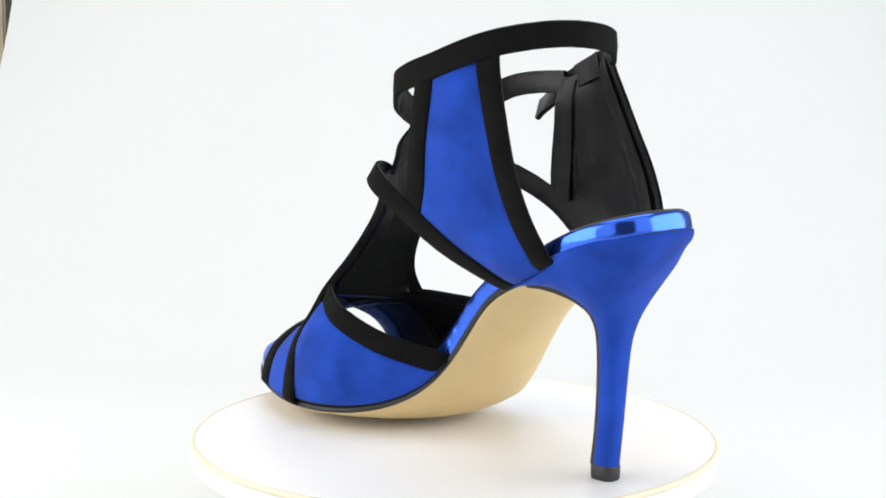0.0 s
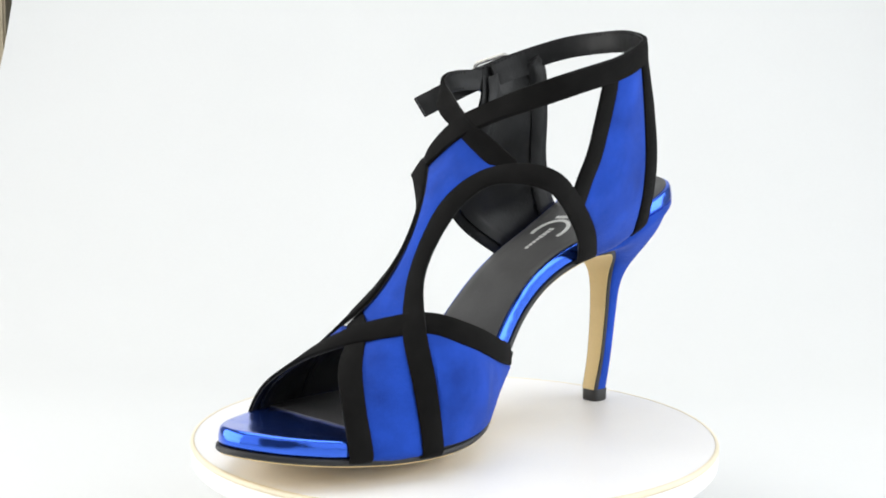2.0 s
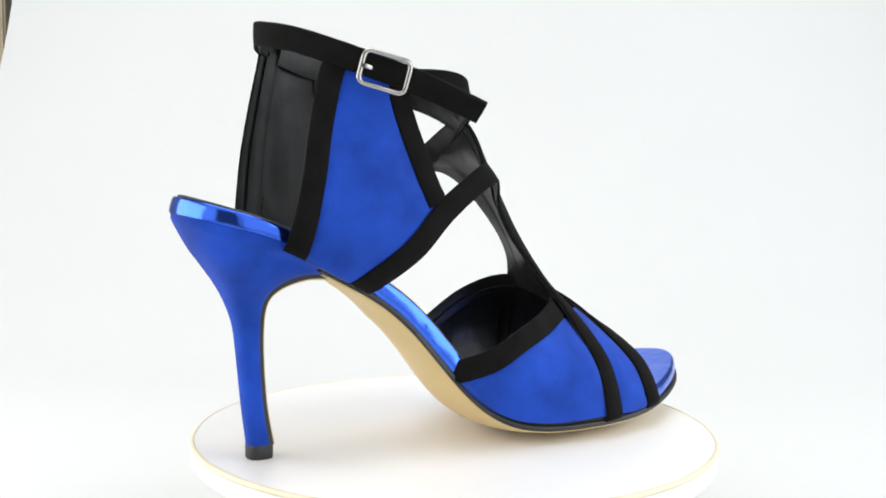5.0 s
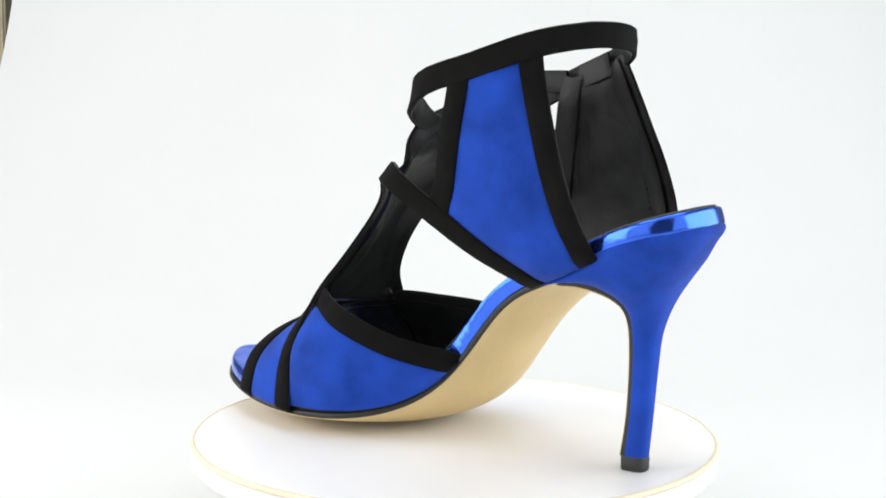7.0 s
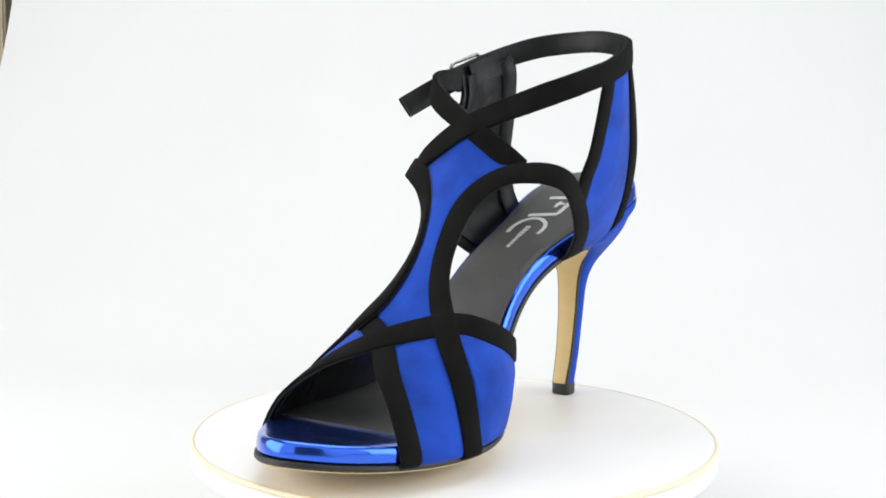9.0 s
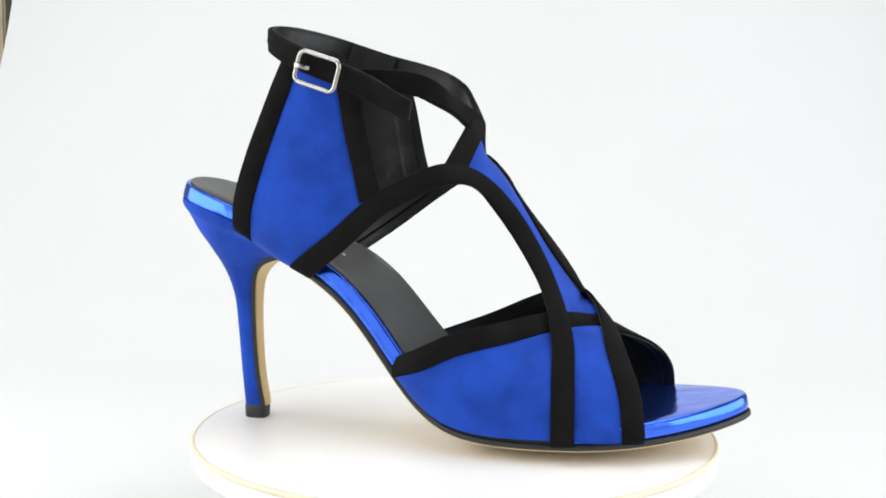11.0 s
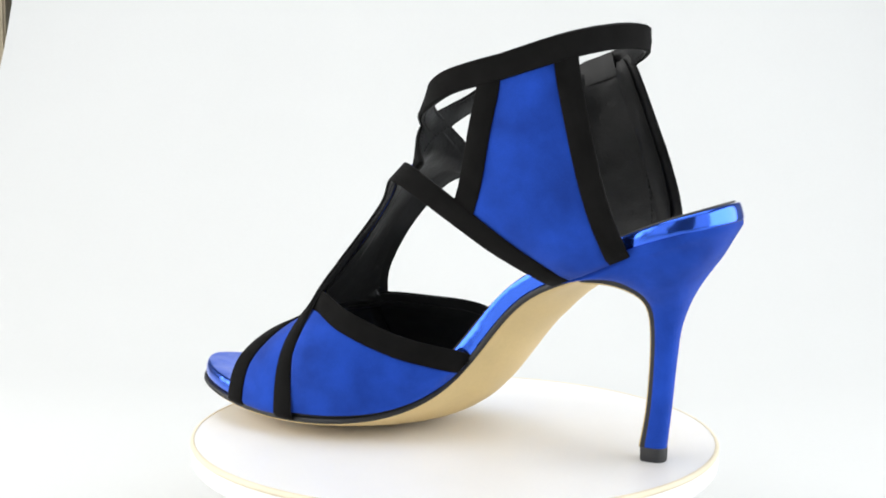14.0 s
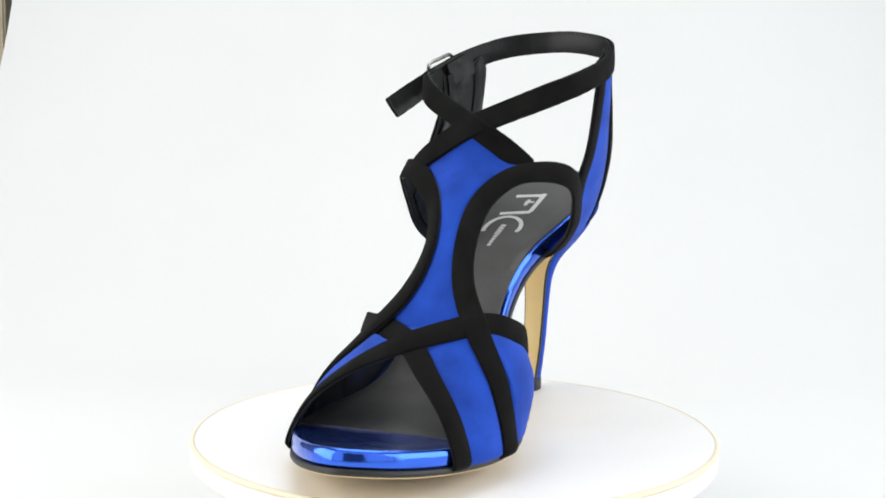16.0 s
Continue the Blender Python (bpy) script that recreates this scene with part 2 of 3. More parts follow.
SOLE_R = [(-119, 6, 90.6), (-114.2, -9.8, 89.1), (-103, -16.5, 86), (-90, -19.5, 81.5), (-77, -19.5, 75), (-64, -20, 67.5), (-50, -22, 60), (-37, -25, 49.2),
          (-24.5, -28, 33.5), (-12.5, -31.5, 18.3), (1.5, -36.3, 7.9), (19, -40, 5.0), (38, -41.2, 4.8), (59, -39.8, 5.0), (79, -32.6, 6.2), (98, -20.8, 8.6), (112, -8.2, 11.4), (118.8, 4, 12.8)]


def sole_loop(step):
    """The whole outline of the sole, closed and evened out, with so many points to a station."""
    c = np.array(SOLE_L + SOLE_R[-2:0:-1], float)
    n = len(c)
    w = np.arange(n * step) / step
    i = w.astype(int)
    f = (w - i)[:, None]
    a, b, d, e = c[(i - 1) % n], c[i], c[(i + 1) % n], c[(i + 2) % n]
    p = 0.5 * (2 * b + (d - a) * f + (2 * a - 5 * b + 4 * d - e) * f ** 2 + (3 * b - a - 3 * d + e) * f ** 3)
    for _ in range(200):
        p = 0.25 * np.roll(p, 1, 0) + 0.5 * p + 0.25 * np.roll(p, -1, 0)
    return p


LOOP = sole_loop(20)
LOOP_IN = np.stack([np.roll(LOOP[:, 1], -1) - np.roll(LOOP[:, 1], 1), np.roll(LOOP[:, 0], 1) - np.roll(LOOP[:, 0], -1), 0 * LOOP[:, 0]], 1)
LOOP_IN = unit(LOOP_IN)


def sole_edges(u, inset):
    """Left and right edge of the sole at the stations u, drawn in by inset."""
    n = len(LOOP)
    res = []
    inset = np.reshape(np.asarray(inset, float), (-1, 1))
    for w in (np.asarray(u, float) * 20, n - np.asarray(u, float) * 20):
        at = lambda q: np.stack([np.interp(w % n, np.arange(n + 1), np.r_[q[:, k], q[0, k]]) for k in range(3)], 1)
        res.append(at(LOOP) + unit(at(LOOP_IN)) * inset)
    return res


def sole_up(u):
    """The direction that stands square on the sole at the stations u."""
    left, right = sole_edges(u, 0.0)
    c = (left + right) / 2
    tg = np.gradient(c, axis=0)
    up = unit(np.stack([-tg[:, 2], 0 * tg[:, 0], tg[:, 0]], 1))
    return up


def slab(name, h0, h1, inset, u0, u1, mat, parent, label="", belly=0.0, soft=0.7, n=110, crown=0.0, bull=False):
    """A layer of the sole, between two heights over its lower edge."""
    u = np.linspace(u0, u1, n)
    up = sole_up(np.linspace(0, 17, 171))
    up = unit(np.stack([np.interp(u, np.linspace(0, 17, 171), up[:, k]) for k in range(3)], 1))
    rows = []
    vs = np.linspace(0, 1, 9)
    round_off = soft * (np.interp(u, [12.5, 14.5], [0.45, 1.0]) if bull else 1.0)
    lo = sole_edges(u, inset + round_off)
    bel = belly * np.clip((u - 5) / 1.5, 0, 1) * np.clip((15.5 - u) / 2.5, 0, 1)
    side = [(0.5 - 0.5 * math.cos(a), (1 - math.sin(a)) ** 1.6) for a in np.linspace(0.25, math.pi - 0.25, 6)] if bull else [(soft / (h1 - h0), 0), (1 - soft / (h1 - h0), 0)]
    rims = [[e for e in sole_edges(u, inset + round_off * d)] for _, d in side]
    for i in range(n):
        ring = [lo[0][i] * (1 - v) + lo[1][i] * v + up[i] * (h0 - bel[i] * 4 * v * (1 - v)) for v in vs]
        ring += [r[1][i] + up[i] * (h0 + (h1 - h0) * f) for (f, _), r in zip(side, rims)]
        ring += [lo[1][i] * (1 - v) + lo[0][i] * v + up[i] * (h1 + crown * 4 * v * (1 - v)) for v in vs]
        ring += [r[0][i] + up[i] * (h0 + (h1 - h0) * f) for (f, _), r in zip(side[::-1], rims[::-1])]
        rows.append(ring)
    k = len(rows[0])
    verts = [p for r in rows for p in r]
    faces = [(i * k + j, i * k + (j + 1) % k, (i + 1) * k + (j + 1) % k, (i + 1) * k + j) for i in range(n - 1) for j in range(k)]
    faces += [tuple(range(k))[::-1], tuple((n - 1) * k + j for j in range(k))]
    return mesh(name, verts, faces, mat, parent, label)


slab("outsole", -0.2, 1.0, 0.7, 4.7, 17, TAN, shoe, "smooth tan leather outsole", belly=5.2, soft=0.4)
slab("welt", 0.4, 2.6, 0.0, 4.45, 17, WELT, shoe, "thin black sole edge", soft=0.4)
slab("seat_seam", 2.3, 2.8, 1.3, 0, 5, WELT, shoe, "thin black seam over the heel", soft=0.2)
slab("platform", 2.7, 9.0, 0.4, 0, 17, FOIL, shoe, "mirror-like metallic blue wrapped insole edge", soft=1.3, n=240, bull=True)
slab("insole_sock", 8.8, 9.6, 2.2, 0, 13.5, SOCK, shoe, "smooth black leather insole", soft=0.3)


EDGE_UP = sole_up(np.linspace(0, 17, 171))


def above_sole(verts):
    """Keeps the lower ends of the upper from reaching below the sole's edge."""
    v = np.asarray(verts, float)
    u = np.linspace(0, 17, 171)
    for edge, drawn in zip(sole_edges(u, 0.0), sole_edges(u, 1.0)):
        inward = drawn - edge
        d = ((v[:, None] - edge[None]) ** 2).sum(2)
        i = d.argmin(1)
        h = ((v - edge[i]) * EDGE_UP[i]).sum(1)
        low = (h < 1.2) & (d.min(1) < 144)
        v[low] += EDGE_UP[i[low]] * (1.2 - h[low])[:, None]
        near = (d.min(1) < 100) & (h < 3.4)
        v[near] += inward[i[near]] * (1.5 * np.clip((3.4 - h[near]) / 2.2, 0, 1))[:, None]
    return list(v)


# heel: back and front of each section, half width and middle
HEEL = [(-90.0, 5.2, -81.0, 5.2, 4.1, 3.0), (-91.5, 20, -83.6, 20, 4.7, 3.6), (-93, 38, -84.9, 38, 5.3, 4.0), (-94.3, 50, -84.9, 52, 6.2, 4.2),
        (-96.6, 58, -83.8, 59.5, 8.4, 4.6), (-99.6, 65, -81, 64, 12.6, 5.0), (-104, 72, -76, 67, 17, 5.4), (-109, 79, -70, 68.6, 20.6, 5.7),
        (-112.9, 85.8, -61, 68.2, 23.2, 5.8), (-115.2, 90.4, -52.5, 66.4, 27.5, 5.0), (-115.1, 92.4, -52.5, 68.4, 27.5, 5.0)]


def heel():
    rows = spline(HEEL, 44)
    k = 40
    left, right = sole_edges(np.linspace(0.3, 8, 80), np.interp(np.linspace(0.3, 8, 80), [2, 3.6], [0.7, -0.8]))
    verts = []
    for row, (xb, zb, xf, zf, hw, yc) in enumerate(rows):
        arch = 2.6 * max(0.0, (row - 30) / 13)
        for a in np.linspace(0, 2 * math.pi, k, endpoint=False):
            c, s = math.cos(a), math.sin(a)
            seat = min(1.0, max(0.0, (row - 31) / 9))
            e = (0.55 if c > 0 else 0.92) * (1 - 0.35 * seat * (c > 0))
            f = 0.5 - 0.5 * math.copysign(abs(c) ** e, c)
            y = math.copysign(abs(s) ** (0.8 - 0.25 * seat * (c > 0)), s) * hw
            x = xf + (xb - xf) * f
            # the seat follows the outline of the sole
            kept = min(max(yc + y, np.interp(x, right[:, 0], right[:, 1])), np.interp(x, left[:, 0], left[:, 1]))
            verts.append((x, (yc + y) * (1 - seat) + kept * seat, zf + (zb - zf) * f + arch * math.sin(math.pi * f)))
    n = len(rows)
    faces = [(i * k + j, i * k + (j + 1) % k, (i + 1) * k + (j + 1) % k, (i + 1) * k + j) for i in range(n - 1) for j in range(k)]
    faces += [tuple(range(k))[::-1], tuple((n - 1) * k + j for j in range(k))]
    ob = mesh("heel", verts, faces, BLUE_SUEDE, shoe, "slim blue suede-covered stiletto heel")
    tip = []
    for z, g in ((0, 0.93), (0.5, 1.0), (5.0, 1.02), (5.4, 0.98)):
        for a in np.linspace(0, 2 * math.pi, k, endpoint=False):
            c, s = math.cos(a), math.sin(a)
            f = 0.5 - 0.5 * math.copysign(abs(c) ** (0.4 if c > 0 else 0.8), c)
            tip.append((-80.4 - 9.6 * (0.5 + (f - 0.5) * g), 3.0 + math.copysign(abs(s) ** 0.7, s) * 4.3 * g, z))
    faces = [(i * k + j, i * k + (j + 1) % k, (i + 1) * k + (j + 1) % k, (i + 1) * k + j) for i in range(3) for j in range(k)]
    faces += [tuple(range(k))[::-1], tuple(3 * k + j for j in range(k))]
    mesh("heel_tip", tip, faces, RUBBER, ob, "black rubber heel tip")
    # tan facing down the front of the stem, with a black seam round it
    for name, grow, off, mat, label, rows_used in (("breast_seam", 0.45, 0.5, WELT, "black seam", 36), ("heel_breast", -0.2, 1.5, TAN, "tan heel breast", 32)):
        vs, fs = [], []
        stem = spline([(r[2], r[3], r[4], r[5]) for r in HEEL[:8]] + [(-62.0, 68.3, 21.0, 4.6), (-56.0, 68.5, 20.0, 2.4), (-51.0, 67.8, 19.0, 0.6)], 36)[:rows_used]
        tg = np.gradient(stem[:, :2], axis=0)
        nx = unit(np.stack([tg[:, 1], -tg[:, 0]], 1))
        for (x, z, hw, yc), (ax, az) in zip(stem, nx):
            w = hw * 0.80 + grow
            for y, d in ((-w, -1.6), (-w * 0.96, off * 0.6), (0, off), (w * 0.96, off * 0.6), (w, -1.6)):
                vs.append((x + ax * d, yc + y, z + az * d))
        for i in range(rows_used - 1):
            for j in range(5):
                fs.append((i * 5 + j, i * 5 + (j + 1) % 5, (i + 1) * 5 + (j + 1) % 5, (i + 1) * 5 + j))
        fs += [(4, 3, 2, 1, 0), tuple(5 * rows_used - 5 + j for j in range(5))]
        mesh(name, vs, fs, mat, ob, label)
    return ob


heel()

# middle lines of the straps
WING_L = [(-56.5, 20.5, 65.2), (-52.8, 23.5, 67.8), (-36.8, 36.0, 80.2), (-20.5, 42.9, 93.2), (-6.5, 45.2, 103.0), (3.7, 38.9, 106.3), (12.1, 27.5, 104.4), (20.3, 18.7, 95.5), (30.2, 16.5, 82.0),
          (40.9, 19.6, 66.5), (50.1, 29.2, 50.6), (54.4, 39.3, 32.7), (54.3, 43.6, 11), (54, 41.2, 5.5)]
WING_R = [(-60, -22.3, 63.5), (-56.4, -26.4, 66.5), (-40.2, -32.6, 79.0), (-25.7, -31.0, 92.2), (-11.7, -27.2, 100.7), (0.5, -21.5, 105.3), (9.8, -10.5, 102.5), (18.9, -1.6, 91.7), (28.8, 0.5, 76.8),
          (38.5, -5.2, 60.3), (45.4, -18.9, 44.8), (48.2, -34.2, 28.6), (49.2, -41.0, 10.5), (49.2, -39.2, 5.5)]
VAMP_L = [(-17, 15.8, 29.7), (-12.5, 18.4, 32.1), (8.0, 32.0, 38.6), (28.2, 37.6, 47.2), (44.0, 30.9, 53.0), (54.4, 18.6, 51.2), (61.0, 2.5, 45.8), (66.4, -14.4, 37.0), (72.4, -28.0, 25.0),
          (74.9, -34.4, 10.5), (74.2, -31.2, 5.0)]
VAMP_R = [(-20.5, -28.2, 28), (-16.8, -29.6, 31.2), (-5.9, -36.7, 36.2), (7.2, -36.2, 42.3), (23.6, -27.5, 45.9), (41.2, -13.3, 48.8), (56.4, 4.5, 46.4), (72.0, 19.0, 38.4), (80.4, 31.2, 26.5),
          (81.6, 36.6, 11.7), (81.2, 33.4, 5.6)]
ANKLE = [(1.6, -19.2, 104.0), (3.8, -10.2, 111.6), (5.8, 5.0, 121.4), (4.2, 18.0, 127.4), (-3.6, 32.2, 133.8), (-18.6, 44.7, 140.5), (-42.1, 48.0, 146.6), (-63.0, 42.4, 153.5), (-74.3, 25.8, 157.0),
         (-79.0, 9.5, 157.1), (-73.7, -7.4, 154.8), (-61.2, -19.0, 149.6), (-44.9, -24.0, 143.9), (-28.6, -27.9, 137.6), (-11.4, -33.6, 129.2)]
CROSS = [(2.4, 30.8, 107.6), (6.2, 23.0, 114.3), (7.4, 12.0, 121.4), (3.8, 1.0, 127.0), (-0.2, -7.6, 131.5), (-4.6, -14.8, 135.4), (-11.2, -19.6, 138.8), (-21.5, -22.4, 140.4), (-36, -23.2, 140.6)]
FRONT_L = [(-35.8, 48.0, 145), (-35.0, 47.8, 137.8), (-31.9, 47.1, 124.7), (-29.2, 45.8, 112.5), (-26.2, 43.6, 102.3), (-22.6, 42.6, 92.0)]
BACK_L = [(-62.3, 42.6, 151), (-63.6, 43.0, 143), (-66.8, 42.8, 128.1), (-70.7, 41.4, 110.0), (-74.4, 37.3, 93.7), (-78.3, 30.8, 79.5), (-79.3, 28.6, 75)]
FRONT_R = [(-40.0, -22.2, 142), (-38.3, -20.8, 133.0), (-36.1, -22.6, 123.6), (-33.4, -24.6, 114.4), (-30.7, -26.8, 105.5), (-27.6, -30.2, 95.5)]
BACK_R = [(-61.5, -17.8, 149), (-65.0, -17.0, 143.5), (-71.1, -20.9, 124.8), (-76.1, -25.6, 107.2), (-80.2, -26.6, 91.1), (-82.1, -21.9, 78.2), (-82, -20.0, 74)]


BANDS = [(FRONT_L, 8.4), (BACK_L, 8.4), (FRONT_R, 8.4), (BACK_R, 8.4), (WING_L, 8.3), (WING_R, 8.3), (VAMP_L, 8.0), (VAMP_R, 8.0)]


def frames_of(curve, n):
    c = spline(curve, n)
    tg = unit(np.gradient(c, axis=0))
    nm = lying(c)
    nm = unit(nm - (nm * tg).sum(1, keepdims=True) * tg)
    return c, tg, nm, np.cross(tg, nm)


def under_bands(grid):
    """Draws a panel in beneath the bands that are sewn onto it."""
    g = grid.reshape(-1, 3).copy()
    for curve, width in BANDS:
        c, tg, nm, sd = frames_of(curve, 160)
        i = ((g[:, None] - c[None]) ** 2).sum(2).argmin(1)
        d = g - c[i]
        side, off, along = (d * sd[i]).sum(1), (d * nm[i]).sum(1), (d * tg[i]).sum(1)
        deep = np.clip((width / 2 + 0.9 - np.abs(side)) / 0.9, 0, 1) * (np.abs(along) < 2.5) * (off > -0.3) * (off < 7)
        g -= nm[i] * (deep * (off + 0.3))[:, None]
    return g.reshape(grid.shape)


def plan(grid):
    """Notes how a panel faces."""
    nm = unit(np.cross(np.gradient(grid, axis=0), np.gradient(grid, axis=1)))
    if (nm * outward_grid(grid)).sum() < 0:
        nm = -nm
    SKINS.append((grid[::3, ::3].reshape(-1, 3), nm[::3, ::3].reshape(-1, 3)))


def skin(name, grid, parent, label):
    """A suede panel with its leather lining behind it."""
    grid = under_bands(grid)
    ob = sheet(name, grid[1:-1, 1:-1], 0.6, BLUE_SUEDE, parent, label, shift=0.0)
    sheet("panel_lining", grid, 0.8, LINING, ob, "smooth black leather lining", shift=-0.55)


def upper():
    panels = []
    for front, back, wing, vamp, other, sd in ((FRONT_L, BACK_L, WING_L, VAMP_L, VAMP_R, 0), (FRONT_R, BACK_R, WING_R, VAMP_R, VAMP_L, 1)):
        # quarter panel between the two upright bands
        a = meet(wing, front)[0]
        fr = spline(np.vstack([spline(front, 24)[:-1], part_of(wing, a, 0.02, 14)]), 70)
        panels.append(("quarter_panel", between(fr, spline(back, 70), 36, 2.4 if sd == 0 else 2.6), "plain blue suede side panel"))
        # vamp behind and before the wing band
        v, w = meet(vamp, wing)
        u = np.linspace(4, 16, 400)
        edge = sole_edges(u, -0.3)[sd]
        first, last = [np.linalg.norm(edge - np.array(p), axis=1).argmin() for p in (vamp[1], wing[-2])]
        edge = spline(edge[np.linspace(first, last, 30).astype(int)], 70) + np.array([0, 0, 2.2])
        g = between(part_of(vamp, 0.02, v, 70), edge, 30, 2.0)
        fall = part_of(wing, w, 0.985, 30)
        hang = fall - (fall[0] + (fall[-1] - fall[0]) * np.linspace(0, 1, 30)[:, None])
        grow = np.clip(np.linspace(0, 1.15, 70), 0, 1) ** 1.2
        g = g + grow[:, None, None] * hang[None] * 1.02
        panels.append(("vamp_panel", g, "plain blue suede vamp panel"))
        o, mine = meet(other, vamp)
        low = part_of(wing, w, 0.985, 50)
        toe = part_of(other, o, 0.985, 50)
        panels.append(("toe_panel", between(low, toe, 26, 1.0), "plain blue suede toe panel"))
    # panel down the instep
    l1, l2, l3 = meet(CROSS, WING_L)[1], meet(WING_L, VAMP_L), meet(VAMP_L, VAMP_R)
    r1, r2 = meet(ANKLE, WING_R)[1], meet(WING_R, VAMP_R)
    x = meet(CROSS, ANKLE)
    left = np.vstack([part_of(CROSS, x[0], 0.03, 12), part_of(WING_L, l1 + 0.03, l2[0], 40), part_of(VAMP_L, l2[1] + 0.02, l3[0] - 0.02, 8)])
    right = np.vstack([part_of(ANKLE, x[1] if x[1] < 0.3 else 0.11, 0.005, 12), part_of(WING_R, r1 + 0.03, r2[0], 40), part_of(VAMP_R, r2[1] + 0.02, l3[1] - 0.02, 8)])
    grid = between(spline(left, 110), spline(right, 110), 34, 0.8, 27.0)
    even = grid.copy()
    for _ in range(160):
        even[1:-1] = 0.5 * even[1:-1] + 0.25 * (even[:-2] + even[2:])
    mid = np.sqrt(np.sin(math.pi * np.linspace(0, 1, 34)))[None, :, None] * np.interp(np.linspace(0, 1, 110), [0, 0.06, 0.6, 0.75], [0, 1, 1, 0])[:, None, None]
    grid = grid * (1 - mid) + even * mid
    panels.append(("instep_panel", grid, "hourglass-shaped blue suede instep panel"))
    for _, grid, _ in panels:
        plan(grid)
    for name, grid, label in panels:
        skin(name, grid, shoe, label)
    for front, back in ((FRONT_L, BACK_L), (FRONT_R, BACK_R)):
        strap("quarter_front_band", front, 8.7, 1.2, shoe, lift=0.25)
        strap("quarter_back_band", back, 8.8, 1.2, shoe, lift=0.25)
        for edge, other in ((front, back), (back, front)):
            e, o = spline(edge, 60), spline(other, 60)
            line = (e * 0.94 + o * 0.06)[1:-1]
            strap("lining_binding", line, 6.6, 0.7, shoe, "smooth black leather binding on the lining", lift=-1.55, n=60, mat=LINING, lined=False)
        # the ankle strap's lining passes over the head of the panel
        way = spline(ANKLE, 300)
        ends = sorted(int(((way - np.array(p)) ** 2).sum(1).argmin()) for p in (front[0], back[0]))
        strap("lining_binding", way[ends[0] + 3:ends[1] - 2:4] - np.array([0, 0, 1.2]), 9.4, 0.8, shoe, "smooth black leather binding on the lining", lift=-2.9, n=40, mat=LINING, lined=False)
    strap("wing_band", WING_L, 8.9, 1.15, shoe, lift=0.6, n=160)
    strap("wing_band", WING_R, 8.9, 1.15, shoe, lift=0.6, n=160, normals=tilted(WING_R, 160, (0, -0.3, 0), 0.66, 0.16))
    strap("vamp_band", VAMP_R, 8.8, 1.1, shoe, lift=0.3, n=140)
    strap("vamp_band", VAMP_L, 8.8, 1.1, shoe, lift=0.5, n=140, normals=tilted(VAMP_L, 140, (0.8, 0, -0.15), 0.5, 0.16))
    strap("cross_strap", CROSS, 8.8, 1.6, shoe, lift=-0.3)
    strap("ankle_strap", ANKLE, 9.3, 1.8, shoe, "long black suede ankle strap with a loose end", lift=0.6, n=180, normals=tilted(ANKLE, 180, (-0.3, 0, -0.9), 1.0, 0.07))


upper()


def buckle():
    frame_ax = unit(np.array((18.5, -4.2, -5.3)))
    nm = unit(np.array((-0.22, -1.0, 0.02)))
    nm = unit(nm - (nm @ frame_ax) * frame_ax)
    up = np.cross(nm, frame_ax)
    c = np.array((-48.8, -25.6, 143.7)) + nm * 2.4
    w, h, r = 9.0, 6.1, 2.6
    path = []
    for sx, sy, a0 in ((1, 1, 0), (-1, 1, 90), (-1, -1, 180), (1, -1, 270)):
        for a in np.linspace(a0, a0 + 90, 6):
            path.append(c + frame_ax * (sx * (w - r) + r * math.cos(radians(a))) + up * (sy * (h - r) + r * math.sin(radians(a))))
    path = np.array(path)
    n, k = len(path), 8
    verts = []
    for i in range(n):
        t = unit(path[(i + 1) % n] - path[i - 1])
        s = np.cross(t, nm)
        verts += [path[i] + s * 0.9 * math.cos(b) + nm * 0.75 * math.sin(b) for b in np.linspace(0, 2 * math.pi, k, endpoint=False)]
    faces = [(i * k + j, i * k + (j + 1) % k, (i + 1) % n * k + (j + 1) % k, (i + 1) % n * k + j) for i in range(n) for j in range(k)]
    ob = mesh("buckle", verts, faces, STEEL, shoe, "small rounded nickel buckle")
    strap("prong", [c - frame_ax * 9.4 + nm * 0.5, c - frame_ax * 7.5 + nm * 0.9, c - frame_ax * 5.6 + nm * 0.2, c - frame_ax * 4.4 - nm * 1.2], 1.6, 1.3, ob,
          n=16, mat=STEEL, normals=np.tile(nm, (16, 1)), lined=False)


buckle()


def sock_top(x, y, h=9.66):
    """The place on the insole over (x, y)."""
    u = np.linspace(1, 14, 200)
    left, right = sole_edges(u, 0.0)
    up = np.stack([np.interp(u, np.linspace(0, 17, 171), EDGE_UP[:, k]) for k in range(3)], 1)
    v = (left[:, 1] - y) / (left[:, 1] - right[:, 1])
    p = left * (1 - v[:, None]) + right * v[:, None] + up * h
    return np.array([x, y, np.interp(x, p[:, 0], p[:, 2])])


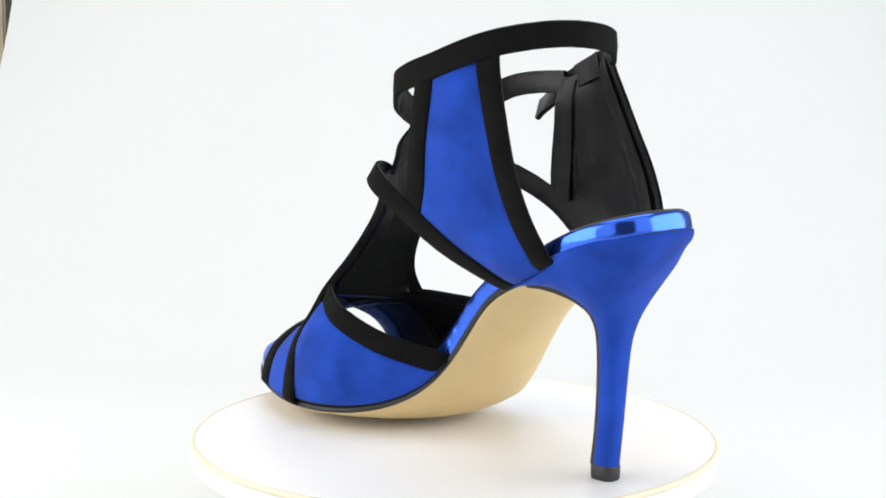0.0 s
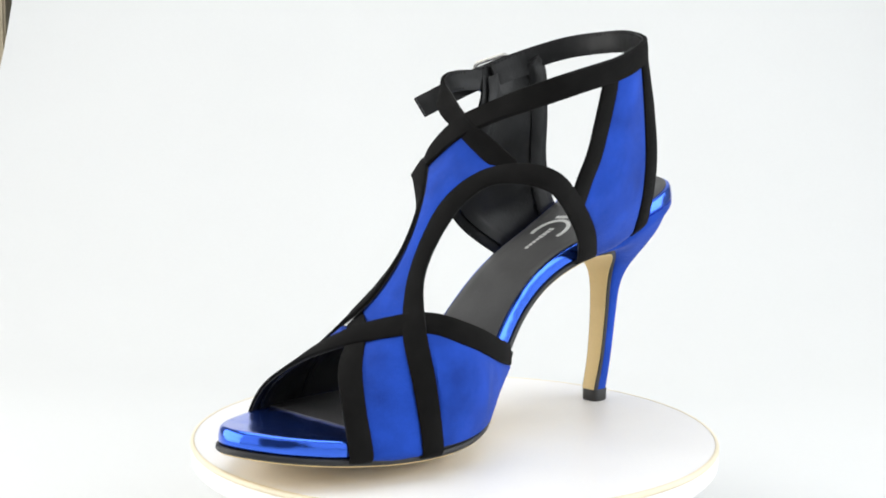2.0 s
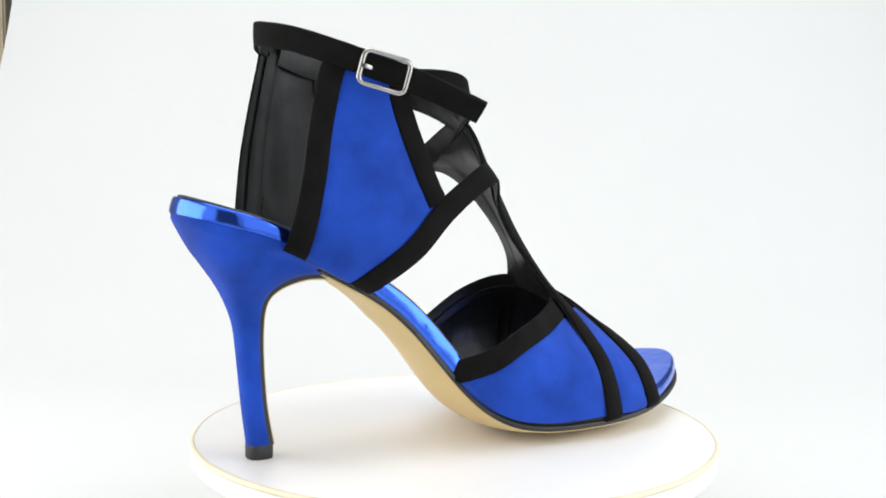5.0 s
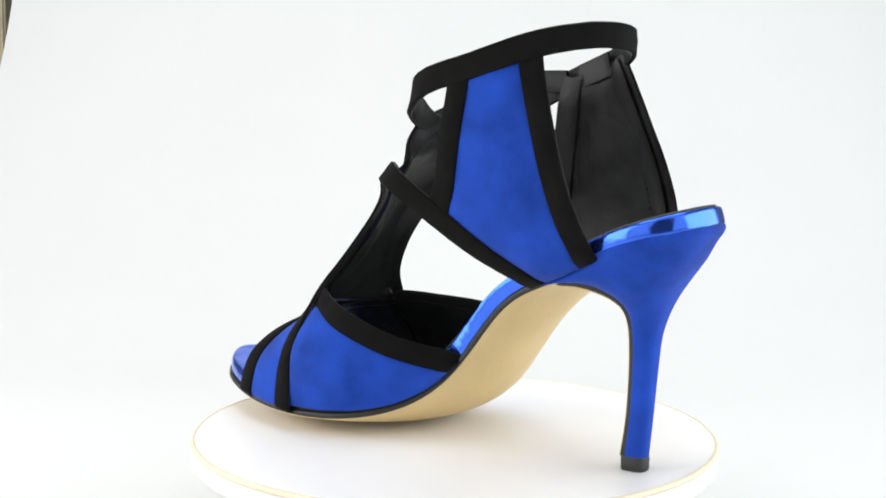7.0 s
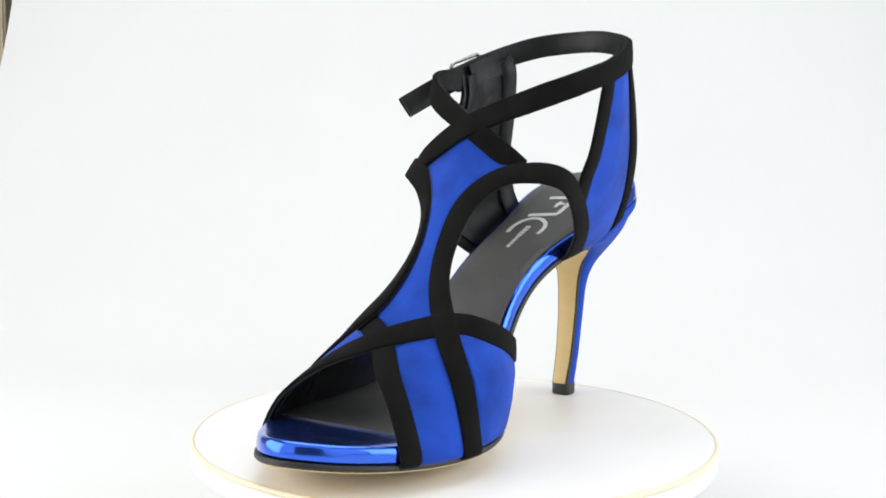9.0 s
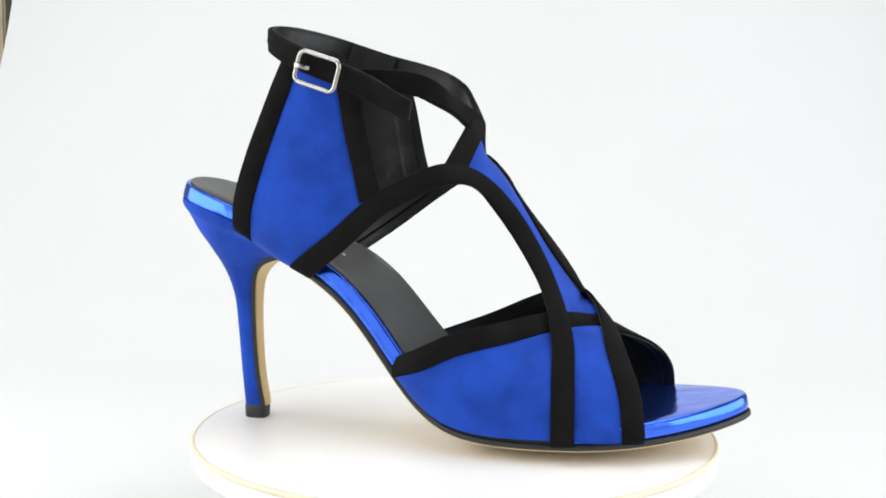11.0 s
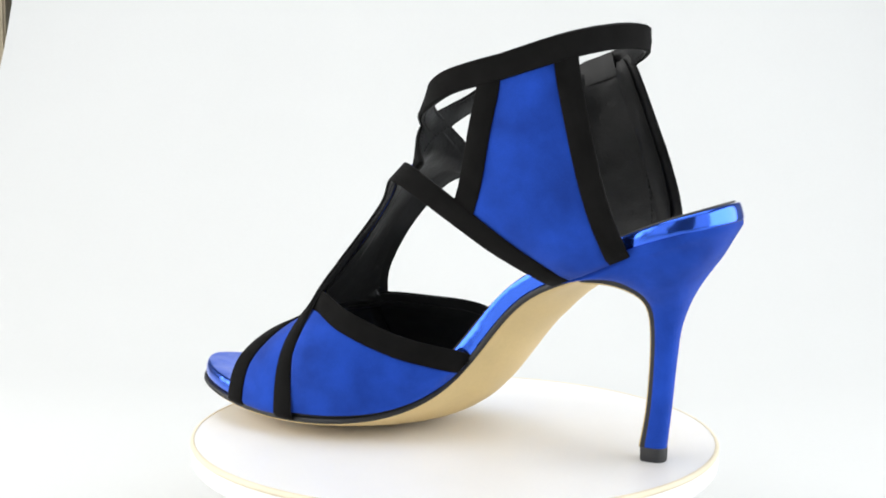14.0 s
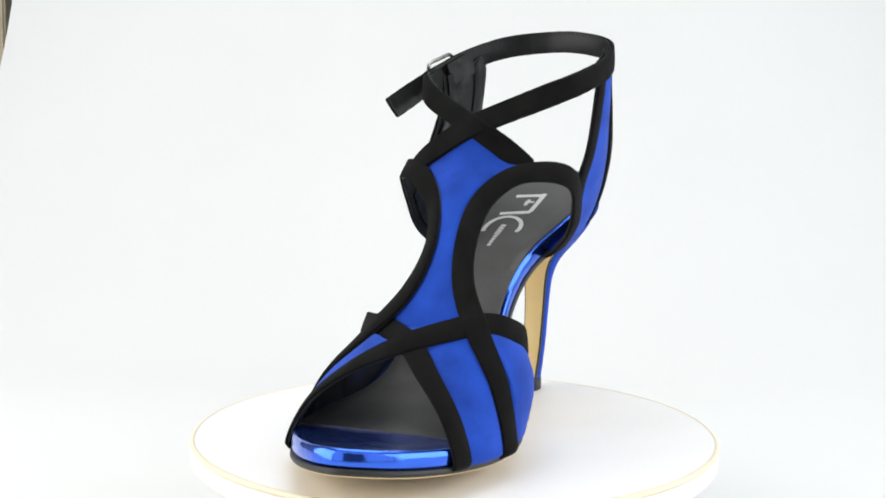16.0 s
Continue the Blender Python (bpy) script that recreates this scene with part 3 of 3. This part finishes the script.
def inlay(name, path, width, parent, label, mat=SILVER):
    """A flat printed stroke along a path on the insole."""
    q = np.array([sock_top(x, y) for x, y in path])
    tg = unit(np.gradient(q, axis=0)) if len(q) > 2 else np.tile(unit(q[1] - q[0]), (2, 1))
    up = np.array([0.42, 0, 0.91])
    sd = np.cross(tg, up)
    verts = []
    for p, e in zip(q, sd):
        verts += [p - e * width / 2 - up * 0.15, p - e * width / 2 + up * 0.06, p + e * width / 2 + up * 0.06, p + e * width / 2 - up * 0.15]
    n = len(q)
    faces = [(i * 4 + j, i * 4 + (j + 1) % 4, (i + 1) * 4 + (j + 1) % 4, (i + 1) * 4 + j) for i in range(n - 1) for j in range(4)]
    faces += [(3, 2, 1, 0), tuple((n - 1) * 4 + j for j in range(4))]
    return mesh(name, verts, faces, mat, parent, label, smooth=False)


def print_marks():
    sock = next(o for o in shoe.children if o.name == "insole_sock")
    mark = "silver printed mark on the insole"
    serif = lambda x, y0, y1: inlay("printed_stroke", [(x, y0), (x - 1.6, y1)], 2.3, sock, mark)
    serif(-82.4, -4.6, 8.4)
    serif(-68.6, -7.4, 6.4)
    inlay("printed_stroke", [(-85.6, 8.0), (-78.0, 7.2), (-70.4, 6.2)], 2.1, sock, mark)
    inlay("printed_stroke", [(-80.0, 2.6), (-75.2, 2.0)], 1.5, sock, mark)
    inlay("printed_stroke", [(-77.8, 1.2), (-78.2, 5.4)], 1.3, sock, mark)
    arc = [(-57.8 + 8.6 * math.cos(a), -2.2 + 8.3 * math.sin(a)) for a in np.linspace(radians(68), radians(282), 24)]
    inlay("printed_stroke", arc, 1.9, sock, mark)
    for k in range(8):
        x = -60.4 + 2.0 * k
        inlay("printed_dash", [(x, -2.3 - 0.16 * k), (x + 1.3, -2.4 - 0.16 * k)], 1.7 if k > 3 else 2.4, sock, mark)


print_marks()


def stitches(name, line, normals, parent, pitch=2.3):
    """A row of short thread stitches along a line."""
    q = spline(line, 400)
    s = np.r_[0, np.cumsum(np.linalg.norm(np.diff(q, axis=0), axis=1))]
    verts, faces = [], []
    at = lambda d: np.array([np.interp(d, s, q[:, k]) for k in range(3)])
    nrm = lambda d: unit(np.array([np.interp(d, np.linspace(0, s[-1], len(normals)), normals[:, k]) for k in range(3)]))
    d = 1.0
    while d < s[-1] - 2:
        a, b, m = at(d), at(d + pitch * 0.68), nrm(d)
        sd = np.cross(unit(b - a), m) * 0.27
        o = len(verts)
        verts += [a - sd, a + sd, b + sd, b - sd, (a + b) / 2 - sd + m * 0.28, (a + b) / 2 + sd + m * 0.28]
        faces += [(o, o + 1, o + 5, o + 4), (o + 4, o + 5, o + 2, o + 3), (o, o + 4, o + 3), (o + 1, o + 2, o + 5), (o, o + 3, o + 2, o + 1)]
        d += pitch
    return mesh(name, verts, faces, THREAD, parent, "row of black thread stitches", smooth=False)


def seams():
    for front, back, wing, swell in ((FRONT_L, BACK_L, WING_L, 2.4), (FRONT_R, BACK_R, WING_R, 2.6)):
        fr, bk = spline(front, 60), spline(back, 60)
        for one, two, k in ((fr, bk, 0.17), (bk, fr, 0.17), (bk, fr, 0.04)):
            line = one * (1 - k) + two * k
            nm = outward(line)
            stitches("stitching", (line - nm * (1.25 - swell * math.sin(math.pi * k) ** 1.6))[4:-6], -nm[4:-6], shoe)
    for curve, w, deep in ((CROSS, 3.3, 1.78), (ANKLE, 3.5, 0.98), (WING_L, 3.3, 0.66), (WING_R, 3.3, 0.66)):
        c = spline(curve, 120)
        nm, tg = lying(c), unit(np.gradient(c, axis=0))
        nm = unit(nm - (nm * tg).sum(1, keepdims=True) * tg)
        sd = np.cross(tg, nm)
        for e in (-w, w):
            stitches("stitching", (c + sd * e - nm * deep)[4:-12], -nm[4:-12], shoe, 2.0)


seams()


def strap_holes():
    c = spline(ANKLE, 400)
    nm, tg = outward(c), unit(np.gradient(c, axis=0))
    for f in (0.70, 0.735):
        i = int(f * 399)
        e1, e2 = tg[i], np.cross(tg[i], nm[i])
        base = c[i] + nm[i] * 1.72
        ring = [base + (e1 * math.cos(a) + e2 * math.sin(a)) * r + nm[i] * h for r, h in ((0.75, 0.0), (0.68, 0.1), (0.5, 0.1), (0.05, 0.02)) for a in np.linspace(0, 2 * math.pi, 12, endpoint=False)]
        faces = [(k * 12 + j, k * 12 + (j + 1) % 12, (k + 1) * 12 + (j + 1) % 12, (k + 1) * 12 + j) for k in range(3) for j in range(12)]
        mesh("strap_hole", ring, faces, BLACK_SUEDE, shoe, "small punched hole")


strap_holes()


def motions():
    for ob, start in ((table, 0.0), (shoe, 132.0)):
        walk(ob, [(t, pose(0, 0, 0, 0, 0, start + turn(t))) for t in np.linspace(0, 16, 65).tolist()])


motions()
